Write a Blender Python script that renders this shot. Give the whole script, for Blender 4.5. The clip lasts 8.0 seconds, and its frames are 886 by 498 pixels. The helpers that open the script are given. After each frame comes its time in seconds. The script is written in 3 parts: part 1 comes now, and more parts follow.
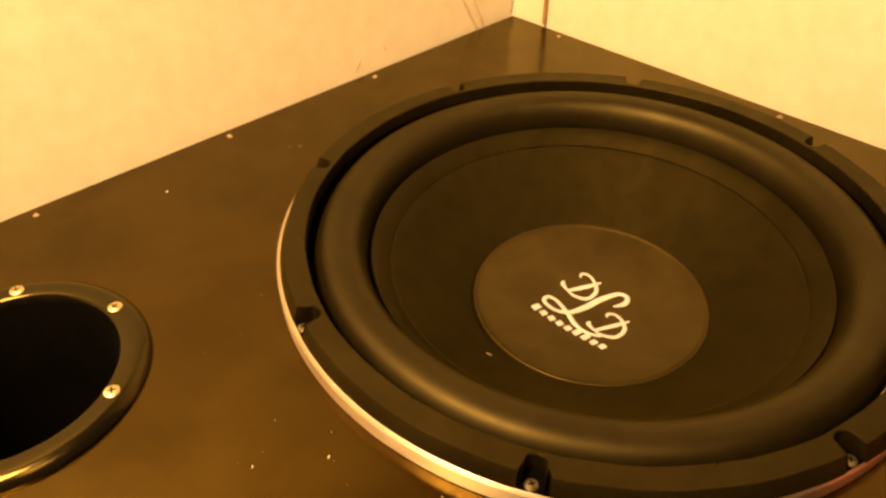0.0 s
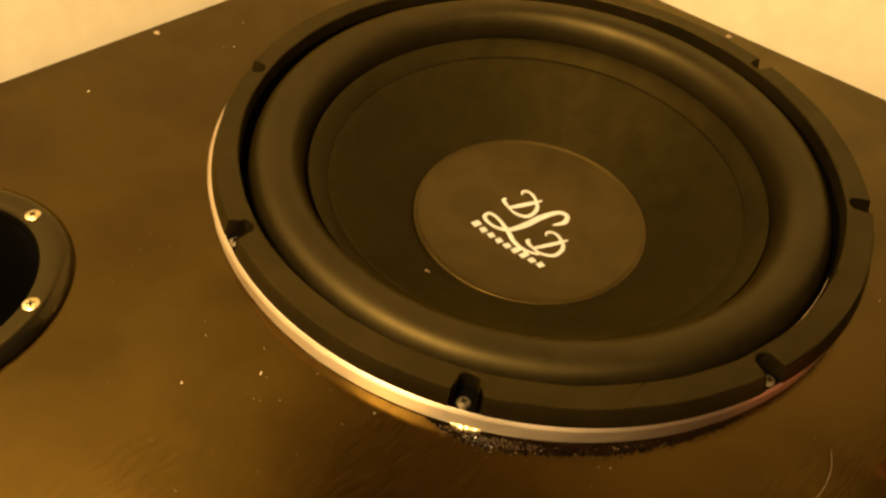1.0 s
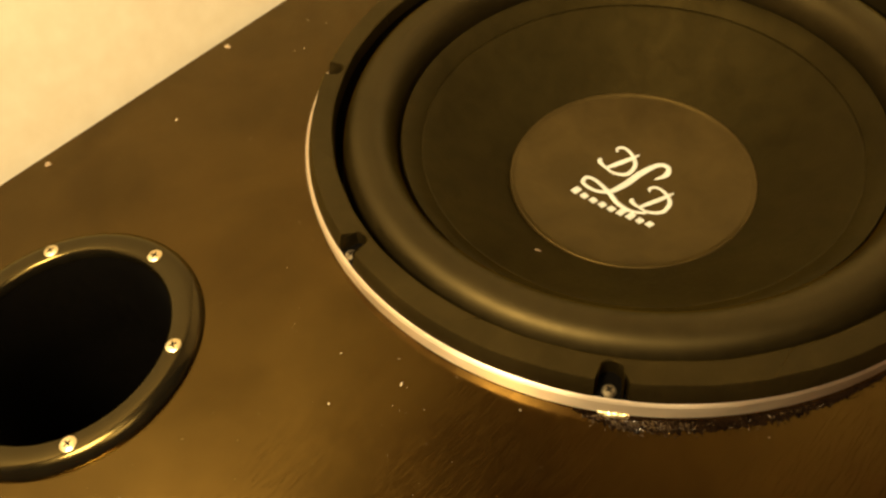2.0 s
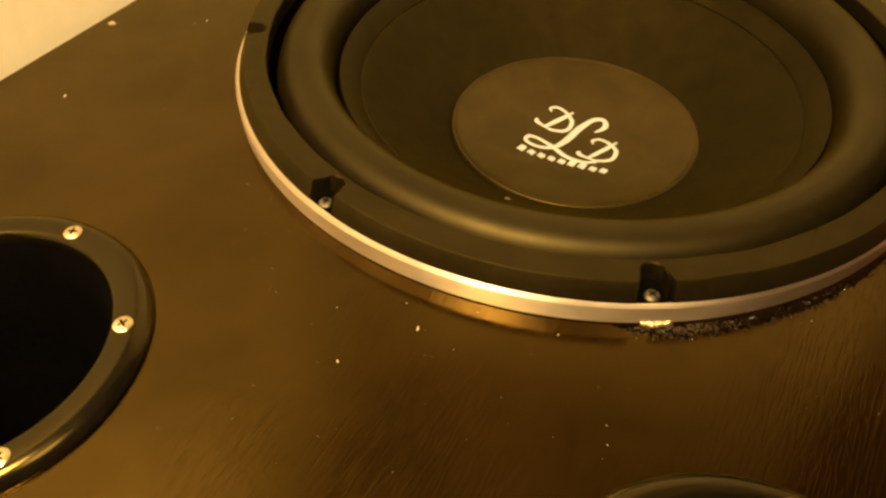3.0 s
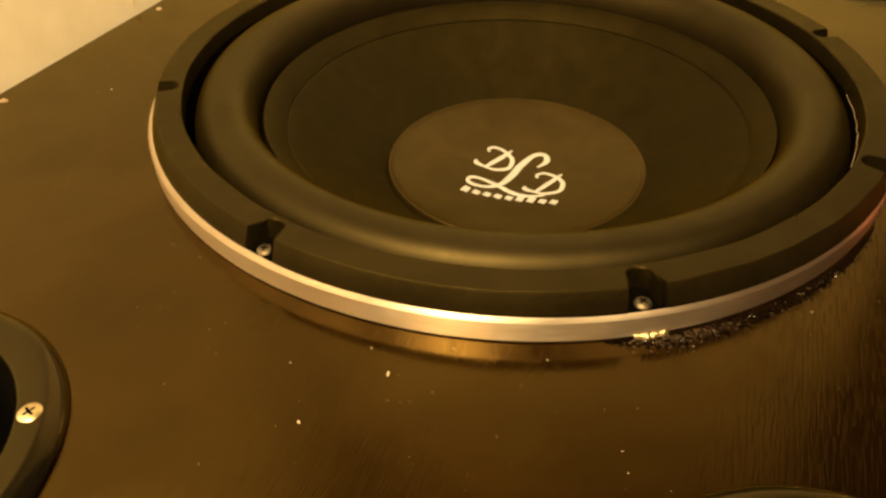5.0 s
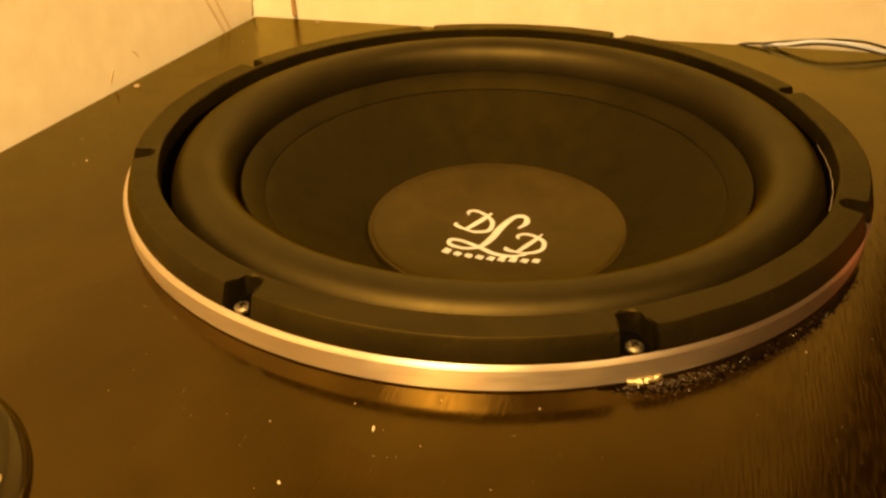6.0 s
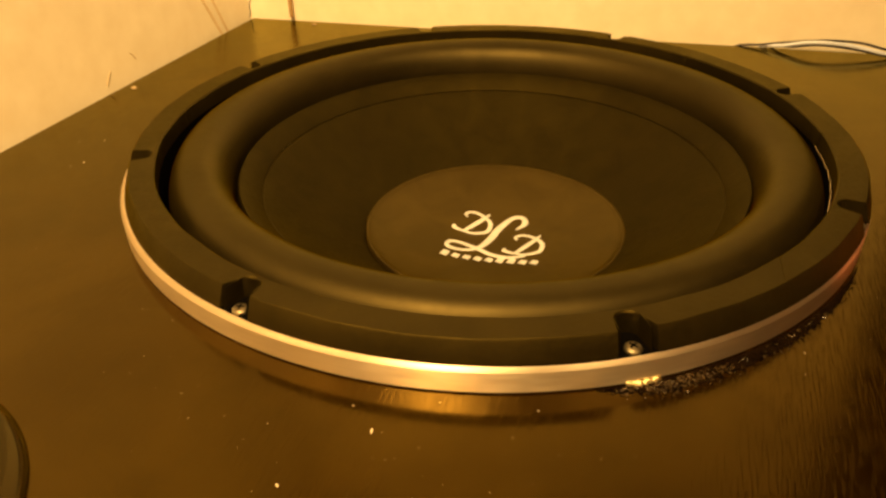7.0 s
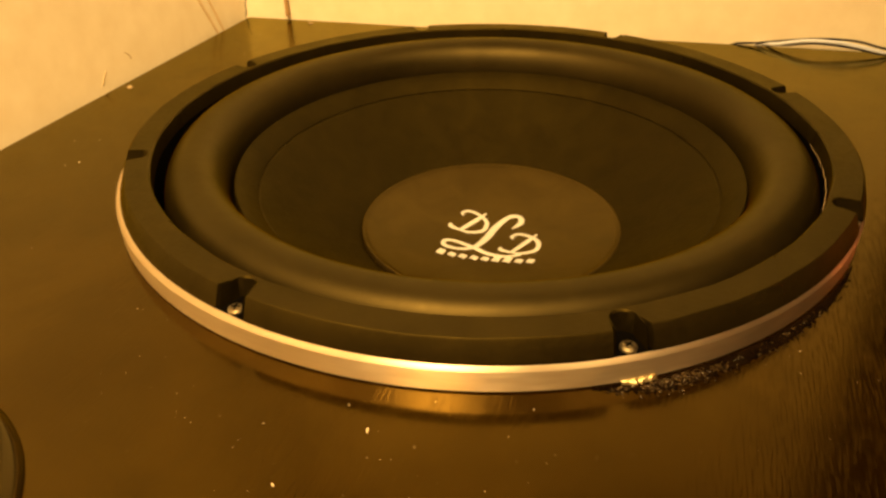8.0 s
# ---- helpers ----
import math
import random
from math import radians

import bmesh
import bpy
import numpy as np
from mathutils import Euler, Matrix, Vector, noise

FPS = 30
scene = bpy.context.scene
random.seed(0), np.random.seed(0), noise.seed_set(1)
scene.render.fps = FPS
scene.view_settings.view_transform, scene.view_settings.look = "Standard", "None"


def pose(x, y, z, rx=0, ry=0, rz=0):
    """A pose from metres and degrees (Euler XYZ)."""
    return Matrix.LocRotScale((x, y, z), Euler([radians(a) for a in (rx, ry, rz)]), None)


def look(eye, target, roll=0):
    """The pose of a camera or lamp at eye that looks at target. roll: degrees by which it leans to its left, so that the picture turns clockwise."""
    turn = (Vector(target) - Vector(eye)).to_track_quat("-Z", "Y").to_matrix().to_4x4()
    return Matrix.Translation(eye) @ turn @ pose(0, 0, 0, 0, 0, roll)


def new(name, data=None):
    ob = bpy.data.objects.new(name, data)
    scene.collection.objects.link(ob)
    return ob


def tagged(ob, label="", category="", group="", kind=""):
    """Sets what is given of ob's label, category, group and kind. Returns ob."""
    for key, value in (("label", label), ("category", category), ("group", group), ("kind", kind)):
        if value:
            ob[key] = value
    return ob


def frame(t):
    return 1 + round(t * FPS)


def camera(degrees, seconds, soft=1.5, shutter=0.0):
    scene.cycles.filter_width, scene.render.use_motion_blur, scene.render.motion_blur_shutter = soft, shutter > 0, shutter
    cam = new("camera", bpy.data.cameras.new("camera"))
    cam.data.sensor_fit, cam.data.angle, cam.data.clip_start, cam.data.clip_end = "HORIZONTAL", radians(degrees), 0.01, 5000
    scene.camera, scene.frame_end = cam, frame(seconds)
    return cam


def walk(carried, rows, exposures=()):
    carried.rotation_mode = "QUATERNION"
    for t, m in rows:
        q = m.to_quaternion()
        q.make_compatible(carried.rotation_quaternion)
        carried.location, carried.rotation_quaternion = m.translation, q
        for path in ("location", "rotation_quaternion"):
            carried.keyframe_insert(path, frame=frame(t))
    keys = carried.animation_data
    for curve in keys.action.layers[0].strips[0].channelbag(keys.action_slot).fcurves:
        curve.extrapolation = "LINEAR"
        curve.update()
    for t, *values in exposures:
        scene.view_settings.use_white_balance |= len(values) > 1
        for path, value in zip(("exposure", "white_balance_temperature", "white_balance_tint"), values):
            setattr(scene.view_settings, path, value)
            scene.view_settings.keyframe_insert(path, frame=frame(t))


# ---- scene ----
DEG = 62.4
cam = camera(DEG, 8.0, soft=2.6)
PATH = [
    (0, (0.1625, -0.3329, 0.293), (-0.0381, -0.1007, 0.0364), -0.12),
    (0.1, (0.1626, -0.3276, 0.2887), (-0.0128, -0.0829, 0.0253), 4.3),
    (0.4, (0.1577, -0.3234, 0.2832), (0.0155, -0.0918, -0.0103), 7.98),
    (0.5, (0.1573, -0.3231, 0.2814), (0.0223, -0.0927, -0.0164), 9.23),
    (1, (0.1591, -0.3236, 0.2909), (0.0046, -0.0982, -0.0012), 5.71),
    (1.2, (0.1612, -0.3125, 0.3085), (-0.025, -0.1254, 0.008), -6.91),
    (1.3, (0.1595, -0.3153, 0.3087), (-0.0276, -0.1451, -0.0012), -8.38),
    (1.5, (0.1528, -0.3134, 0.3011), (-0.0303, -0.1468, -0.013), -7.49),
    (1.7, (0.1446, -0.3064, 0.3075), (-0.0325, -0.1466, -0.0136), -9.66),
    (2.8, (0.0711, -0.3821, 0.2611), (-0.0428, -0.1161, -0.0151), 0.4),
    (3, (0.0661, -0.3808, 0.2378), (-0.0338, -0.1252, -0.0532), 0.95),
    (3.2, (0.073, -0.3696, 0.2245), (-0.03, -0.1244, -0.0744), -5.67),
    (3.5, (0.0746, -0.368, 0.2278), (-0.0348, -0.104, -0.0521), -5.14),
    (4, (0.0734, -0.3671, 0.2256), (-0.037, -0.0929, -0.0439), -4.48),
    (4.2, (0.0714, -0.3682, 0.2281), (-0.0328, -0.0907, -0.0406), -2.88),
    (5.3, (0.0479, -0.3799, 0.1846), (-0.0208, -0.0641, -0.0512), -0.86),
    (5.5, (0.0484, -0.3804, 0.1822), (-0.0197, -0.0544, -0.0394), -0.83),
    (6, (0.0501, -0.3809, 0.1811), (-0.0176, -0.0511, -0.0349), -1.04),
    (6.5, (0.051, -0.3803, 0.1821), (-0.0172, -0.0505, -0.0337), -1.21),
    (7, (0.0499, -0.3805, 0.1808), (-0.0167, -0.05, -0.0345), -1.04),
    (7.5, (0.0501, -0.3799, 0.1813), (-0.0154, -0.0515, -0.0375), -0.96),
    (8, (0.0507, -0.3803, 0.1811), (-0.0146, -0.05, -0.0349), -1.06),
]
EXPOSURES = [(0.0, 0.08, 7000, 21), (0.3, 0.05, 6200, 9), (0.5, -0.13, 5200, -1), (0.8, -0.09, 5400, 2), (1.0, -0.05, 6200, 6), (1.5, 0.08, 4750, 1), (2.8, 0.03, 6100, 6),
             (3.5, -0.10, 4750, -8), (4.0, -0.11, 5350, 3), (5.3, -0.09, 5900, 6), (5.6, -0.08, 7900, 12), (7.1, -0.08, 7700, 11), (7.5, -0.02, 9400, 24), (7.9, -0.08, 7700, 11)]
walk(cam, [(t, look(e, a, r)) for t, e, a, r in PATH], EXPOSURES)

# ---------------------------------------------------------------- world and light
world = bpy.data.worlds.new("night_room")
scene.world = world
world.use_nodes = True
world.node_tree.nodes["Background"].inputs[0].default_value = (1.0, 0.7, 0.4, 1)
world.node_tree.nodes["Background"].inputs[1].default_value = 0.02


def area_lamp(name, eye, target, size, watts, colour, spread):
    data = bpy.data.lights.new(name, "AREA")
    data.shape, data.size, data.energy, data.color, data.spread = "DISK", size, watts, colour, radians(spread)
    ob = new(name, data)
    ob.matrix_world = look(eye, target)
    return ob


# Main light, unseen, hung in mid-air well below the ceiling.
area_lamp("key_lamp", (-0.07, -0.58, 0.78), (-0.30, -0.12, 0.08), 0.24, 11.4, (1.0, 0.63, 0.24), 120)
# Added fill without a known source, brightens the left wall and the rim.
area_lamp("wall_fill", (0.85, -0.70, 1.65), (-0.15, -0.15, 0.0), 0.60, 6.2, (1.0, 0.63, 0.24), 130)

# ---------------------------------------------------------------- materials


def material(name, base, rough, metal=0.0, tint=None, level=0.5):
    m = bpy.data.materials.new(name)
    m.use_nodes = True
    p = m.node_tree.nodes["Principled BSDF"]
    p.inputs["Base Color"].default_value = (*base, 1)
    p.inputs["Roughness"].default_value = rough
    p.inputs["Metallic"].default_value = metal
    p.inputs["Specular IOR Level"].default_value = level
    if tint:
        p.inputs["Specular Tint"].default_value = (*tint, 1)
    return m


def textured(m, grain, stains, c0, c1, rough0, rough1, bump, stretch=(1, 1, 1), detail=6.0, depth=0.0004, grain_turn=0.0):
    """Colour and roughness that vary at two scales, with a fine relief."""
    n, l = m.node_tree.nodes, m.node_tree.links
    p = n["Principled BSDF"]
    co = n.new("ShaderNodeTexCoord")
    mp = n.new("ShaderNodeMapping")
    mp.inputs["Scale"].default_value = stretch
    turn = n.new("ShaderNodeMapping")
    turn.inputs["Rotation"].default_value = (0, 0, grain_turn)
    l.new(co.outputs["Object"], turn.inputs["Vector"])
    l.new(turn.outputs["Vector"], mp.inputs["Vector"])
    a, b = n.new("ShaderNodeTexNoise"), n.new("ShaderNodeTexNoise")
    a.inputs["Scale"].default_value, a.inputs["Detail"].default_value = grain, detail
    b.inputs["Scale"].default_value, b.inputs["Detail"].default_value = stains, 4.0
    l.new(mp.outputs["Vector"], a.inputs["Vector"])
    l.new(co.outputs["Object"], b.inputs["Vector"])
    add = n.new("ShaderNodeMath")
    add.operation = "MULTIPLY_ADD"
    add.inputs[1].default_value = 0.45
    l.new(a.outputs["Fac"], add.inputs[0])
    half = n.new("ShaderNodeMath")
    half.operation = "MULTIPLY"
    half.inputs[1].default_value = 0.55
    l.new(b.outputs["Fac"], half.inputs[0])
    l.new(half.outputs[0], add.inputs[2])
    ramp = n.new("ShaderNodeValToRGB")
    ramp.color_ramp.elements[0].position, ramp.color_ramp.elements[1].position = 0.35, 0.65
    ramp.color_ramp.elements[0].color, ramp.color_ramp.elements[1].color = (*c0, 1), (*c1, 1)
    l.new(add.outputs[0], ramp.inputs["Fac"])
    l.new(ramp.outputs["Color"], p.inputs["Base Color"])
    mr = n.new("ShaderNodeMapRange")
    mr.inputs["From Min"].default_value, mr.inputs["From Max"].default_value = 0.35, 0.65
    mr.inputs["To Min"].default_value, mr.inputs["To Max"].default_value = rough0, rough1
    l.new(add.outputs[0], mr.inputs["Value"])
    l.new(mr.outputs["Result"], p.inputs["Roughness"])
    bp = n.new("ShaderNodeBump")
    bp.inputs["Strength"].default_value, bp.inputs["Distance"].default_value = bump, depth
    l.new(a.outputs["Fac"], bp.inputs["Height"])
    l.new(bp.outputs["Normal"], p.inputs["Normal"])
    return m


PAINT = textured(material("cream_wall_paint", (0.78, 0.7, 0.54), 0.6), 60, 3.0, (0.73, 0.665, 0.54), (0.83, 0.78, 0.67), 0.5, 0.7, 0.25)
# Colour for unseen walls, near black so the veneer mirrors an unlit room.
UNLIT_SHADE = textured(material("unlit_room_shade", (0.1, 0.07, 0.05), 0.8), 30, 2, (0.025, 0.013, 0.008), (0.045, 0.022, 0.014), 0.7, 0.9, 0.2)
# Colour for unseen walls, raised to throw orange onto the metal rim.
RED_BOUNCE = textured(material("red_brown_bounce", (0.2, 0.07, 0.04), 0.8), 30, 2, (0.46, 0.19, 0.065), (0.56, 0.25, 0.09), 0.7, 0.9, 0.2)
CARPET = textured(material("brown_carpet", (0.12, 0.08, 0.05), 0.95), 300, 4, (0.07, 0.045, 0.03), (0.14, 0.1, 0.06), 0.9, 1.0, 0.8, depth=0.003)
VENEER = textured(material("black_brown_veneer", (0.02, 0.012, 0.006), 0.35, tint=(1.0, 0.675, 0.17), level=0.72),
                  220, 7, (0.003, 0.0014, 0.0003), (0.010, 0.0045, 0.0008), 0.10, 0.16, 0.05, stretch=(6, 0.14, 1), depth=0.0005, grain_turn=0.13)


def pores(m):
    """Short open pores along the grain and fine dirt: they break the sheen."""
    n, l = m.node_tree.nodes, m.node_tree.links
    p = n["Principled BSDF"]
    co, mp = n.new("ShaderNodeTexCoord"), n.new("ShaderNodeMapping")
    mp.inputs["Scale"].default_value = (1.0, 0.07, 1.0)
    turn = n.new("ShaderNodeMapping")
    turn.inputs["Rotation"].default_value = (0, 0, 0.13)
    l.new(co.outputs["Object"], turn.inputs["Vector"])
    l.new(turn.outputs["Vector"], mp.inputs["Vector"])
    a, d = n.new("ShaderNodeTexNoise"), n.new("ShaderNodeTexNoise")
    a.inputs["Scale"].default_value, a.inputs["Detail"].default_value = 1200, 3
    d.inputs["Scale"].default_value, d.inputs["Detail"].default_value = 75, 9
    l.new(mp.outputs["Vector"], a.inputs["Vector"])
    l.new(co.outputs["Object"], d.inputs["Vector"])
    cut = n.new("ShaderNodeMapRange")
    cut.inputs["From Min"].default_value, cut.inputs["From Max"].default_value = 0.52, 0.68
    l.new(a.outputs["Fac"], cut.inputs["Value"])
    dirt = n.new("ShaderNodeMapRange")
    dirt.inputs["From Min"].default_value, dirt.inputs["From Max"].default_value = 0.45, 0.72
    dirt.inputs["To Max"].default_value = 0.07
    l.new(d.outputs["Fac"], dirt.inputs["Value"])
    old = p.inputs["Roughness"].links[0].from_socket
    s1, s2 = n.new("ShaderNodeMath"), n.new("ShaderNodeMath")
    s1.operation, s2.operation = "MULTIPLY_ADD", "ADD"
    s1.inputs[1].default_value = 0.07
    l.new(cut.outputs["Result"], s1.inputs[0])
    l.new(old, s1.inputs[2])
    l.new(s1.outputs[0], s2.inputs[0])
    l.new(dirt.outputs["Result"], s2.inputs[1])
    l.new(s2.outputs[0], p.inputs["Roughness"])
    bp = n.new("ShaderNodeBump")
    bp.invert = True
    bp.inputs["Strength"].default_value, bp.inputs["Distance"].default_value = 0.12, 0.0003
    l.new(cut.outputs["Result"], bp.inputs["Height"])
    l.new(p.inputs["Normal"].links[0].from_socket, bp.inputs["Normal"])
    l.new(bp.outputs["Normal"], p.inputs["Normal"])


pores(VENEER)


def smudges(m, scale, low, high):
    """Greasy and dusty patches: the sheen comes and goes over the surface."""
    n, l = m.node_tree.nodes, m.node_tree.links
    co, a = n.new("ShaderNodeTexCoord"), n.new("ShaderNodeTexNoise")
    a.inputs["Scale"].default_value, a.inputs["Detail"].default_value, a.inputs["Distortion"].default_value = scale, 8, 0.6
    l.new(co.outputs["Object"], a.inputs["Vector"])
    mr = n.new("ShaderNodeMapRange")
    mr.inputs["From Min"].default_value, mr.inputs["From Max"].default_value = 0.33, 0.67
    mr.inputs["To Min"].default_value, mr.inputs["To Max"].default_value = low, high
    l.new(a.outputs["Fac"], mr.inputs["Value"])
    l.new(mr.outputs["Result"], n["Principled BSDF"].inputs["Specular IOR Level"])


smudges(VENEER, 16, 0.60, 0.95)


def amber(m, tint):
    """A coat tint, added to warm the reflections in dark surfaces."""
    p = m.node_tree.nodes["Principled BSDF"]
    p.inputs["Coat Weight"].default_value, p.inputs["Coat IOR"].default_value = 1.0, 1.0
    p.inputs["Coat Tint"].default_value = (*tint, 1)


ALUMINIUM = textured(material("satin_aluminium", (0.8, 0.77, 0.72), 0.3, metal=0.94), 60, 12, (0.77, 0.65, 0.52), (0.90, 0.79, 0.65), 0.37, 0.47, 0.15, stretch=(1, 1, 8), depth=0.0002)
# turned rim: the fine grooves run round it and spread the light up and down
tangent = ALUMINIUM.node_tree.nodes.new("ShaderNodeTangent")
tangent.direction_type, tangent.axis = "RADIAL", "Z"
shader = ALUMINIUM.node_tree.nodes["Principled BSDF"]
ALUMINIUM.node_tree.links.new(tangent.outputs["Tangent"], shader.inputs["Tangent"])
shader.inputs["Anisotropic"].default_value, shader.inputs["Anisotropic Rotation"].default_value = 0.85, 0.25
FOAM = textured(material("black_foam_rubber", (0.025, 0.022, 0.018), 0.75, tint=(1.0, 0.74, 0.25), level=0.28), 500, 20, (0.004, 0.0031, 0.0016), (0.0095, 0.0073, 0.0038), 0.42, 0.56, 0.3, depth=0.0003)
# Black paint, also standing in for deep shade in bores, slots and the groove.
BLACK_PAINT_SHADE = textured(material("dead_black_paint_and_shade", (0.004, 0.003, 0.002), 0.9, level=0.04), 300, 20, (0.0007, 0.0005, 0.0004), (0.0018, 0.0014, 0.001), 0.8, 0.95, 0.3, depth=0.0003)
RUBBER = textured(material("black_butyl_rubber", (0.02, 0.017, 0.013), 0.45, tint=(1.0, 0.80, 0.42), level=0.38), 200, 14, (0.003, 0.0022, 0.001), (0.007, 0.005, 0.0025), 0.45, 0.53, 0.15, depth=0.0002)
PAPER = textured(material("black_paper_cone", (0.02, 0.016, 0.01), 0.7, tint=(1.0, 0.74, 0.25), level=0.21), 350, 12, (0.003, 0.0024, 0.0012), (0.008, 0.0066, 0.003), 0.55, 0.7, 0.5, depth=0.0003)
CAP = textured(material("dark_satin_plastic", (0.03, 0.022, 0.014), 0.4, tint=(1.0, 0.72, 0.25), level=0.44), 150, 20, (0.014, 0.010, 0.005), (0.022, 0.016, 0.008), 0.36, 0.46, 0.1, depth=0.0001)
GLOSS = textured(material("glossy_black_plastic", (0.012, 0.011, 0.01), 0.2, tint=(1.0, 0.76, 0.32), level=0.5), 150, 20, (0.003, 0.0027, 0.0022), (0.006, 0.005, 0.004), 0.13, 0.2, 0.08, depth=0.0001)
BRASS = textured(material("brassy_zinc", (0.85, 0.68, 0.34), 0.3, metal=1.0), 200, 60, (0.72, 0.58, 0.3), (0.92, 0.82, 0.56), 0.25, 0.45, 0.2, depth=0.0002)
ZINC = textured(material("dull_zinc", (0.4, 0.35, 0.26), 0.4, metal=0.9), 300, 60, (0.14, 0.11, 0.07), (0.30, 0.26, 0.18), 0.35, 0.55, 0.2, depth=0.0002)
WHITE_INK = textured(material("white_ink", (0.8, 0.78, 0.72), 0.5), 300, 40, (0.47, 0.49, 0.53), (0.56, 0.58, 0.62), 0.45, 0.6, 0.1, depth=0.0001)
CHIP = textured(material("pale_filler", (0.55, 0.44, 0.28), 0.8), 400, 60, (0.2, 0.14, 0.08), (0.36, 0.28, 0.17), 0.7, 0.9, 0.4, depth=0.0003)
# Pale colour for dust, and for the glints painted along the grain.
DUST_GLINT = textured(material("pale_dust_and_glint", (0.6, 0.52, 0.38), 0.8), 400, 60, (0.45, 0.36, 0.24), (0.7, 0.62, 0.48), 0.7, 0.9, 0.4)
CRUMB = textured(material("dark_veneer_crumbs", (0.05, 0.03, 0.015), 0.25), 400, 60, (0.008, 0.005, 0.003), (0.07, 0.045, 0.02), 0.08, 0.3, 0.4)
# Black for the gasket's dark reflection, painted onto the veneer.
DARK_MIRROR = textured(material("painted_dark_reflection", (0.006, 0.004, 0.003), 0.9, level=0.0), 900, 90, (0.0015, 0.0009, 0.0005), (0.009, 0.005, 0.0024), 0.55, 0.85, 0.6, depth=0.0004)
STAIN = textured(material("old_drip_stain", (0.6, 0.45, 0.27), 0.6), 200, 60, (0.62, 0.49, 0.32), (0.72, 0.60, 0.43), 0.5, 0.7, 0.1)
SCUFF = textured(material("wall_scuff", (0.45, 0.32, 0.18), 0.7), 300, 60, (0.48, 0.37, 0.24), (0.6, 0.48, 0.33), 0.6, 0.8, 0.2)
WIRE_WHITE = textured(material("white_wire", (0.78, 0.75, 0.7), 0.4), 300, 30, (0.55, 0.62, 0.82), (0.66, 0.73, 0.92), 0.35, 0.5, 0.1)
WIRE_BLACK = textured(material("black_wire", (0.015, 0.015, 0.02), 0.4), 300, 30, (0.01, 0.01, 0.014), (0.02, 0.02, 0.03), 0.35, 0.5, 0.1)
WIRE_BROWN = textured(material("brown_cord", (0.2, 0.1, 0.035), 0.6), 300, 30, (0.27, 0.17, 0.075), (0.38, 0.25, 0.12), 0.5, 0.7, 0.2)
PINK = textured(material("pink_plush", (0.75, 0.24, 0.2), 0.95), 500, 40, (0.8, 0.26, 0.22), (0.92, 0.44, 0.38), 0.9, 1.0, 0.6, depth=0.001)

smudges(RUBBER, 22, 0.38, 0.50)
smudges(CAP, 40, 0.42, 0.60)
smudges(PAPER, 60, 0.18, 0.26)
smudges(FOAM, 45, 0.28, 0.40)
# The warm cast of the reflections is put into these materials.
for tinted in (VENEER, FOAM, RUBBER, PAPER, CAP, GLOSS):
    amber(tinted, (1.0, 0.975, 0.76))

# ---------------------------------------------------------------- mesh helpers


def part(name, bm, mat, parent=None, label="", smooth=True):
    me = bpy.data.meshes.new(name)
    bmesh.ops.recalc_face_normals(bm, faces=bm.faces)
    for f in bm.faces:
        f.smooth = smooth
    bm.to_mesh(me)
    bm.free()
    me.materials.append(mat)
    ob = new(name, me)
    if parent:
        ob.parent = parent
    if label:
        tagged(ob, label)
    return ob


def sharp(ob, angle=35):
    """Smooth faces with hard edges past an angle."""
    ob.data.set_sharp_from_angle(angle=radians(angle))
    return ob


def lathe(profile, steps=160, bm=None, centre=(0, 0), closed=False):
    """A surface turned about the z axis; profile is a list of (radius, height)."""
    bm = bm or bmesh.new()
    rings = []
    for k in range(steps):
        a = 2 * math.pi * k / steps
        rings.append([bm.verts.new((centre[0] + r * math.cos(a), centre[1] + r * math.sin(a), z)) for r, z in profile])
    n = len(profile)
    for k in range(steps):
        p, q = rings[k], rings[(k + 1) % steps]
        for i in range(n if closed else n - 1):
            j = (i + 1) % n
            bm.faces.new((p[i], q[i], q[j], p[j]))
    return bm


def arc(cx, cz, rx, rz, a0, a1, n):
    return [(cx + rx * math.cos(radians(a0 + (a1 - a0) * i / n)), cz + rz * math.sin(radians(a0 + (a1 - a0) * i / n))) for i in range(n + 1)]


def slab(bm, p, q, thick, z0, z1):
    """An upright slab along the line p-q, thick to its right."""
    d = (Vector(q) - Vector(p)).normalized()
    s = Vector((d.y, -d.x)) * thick
    foot = [Vector(p), Vector(q), Vector(q) + s, Vector(p) + s]
    lo = [bm.verts.new((v.x, v.y, z0)) for v in foot]
    hi = [bm.verts.new((v.x, v.y, z1)) for v in foot]
    bm.faces.new(lo), bm.faces.new(hi)
    for i in range(4):
        bm.faces.new((lo[i], lo[(i + 1) % 4], hi[(i + 1) % 4], hi[i]))
    return bm


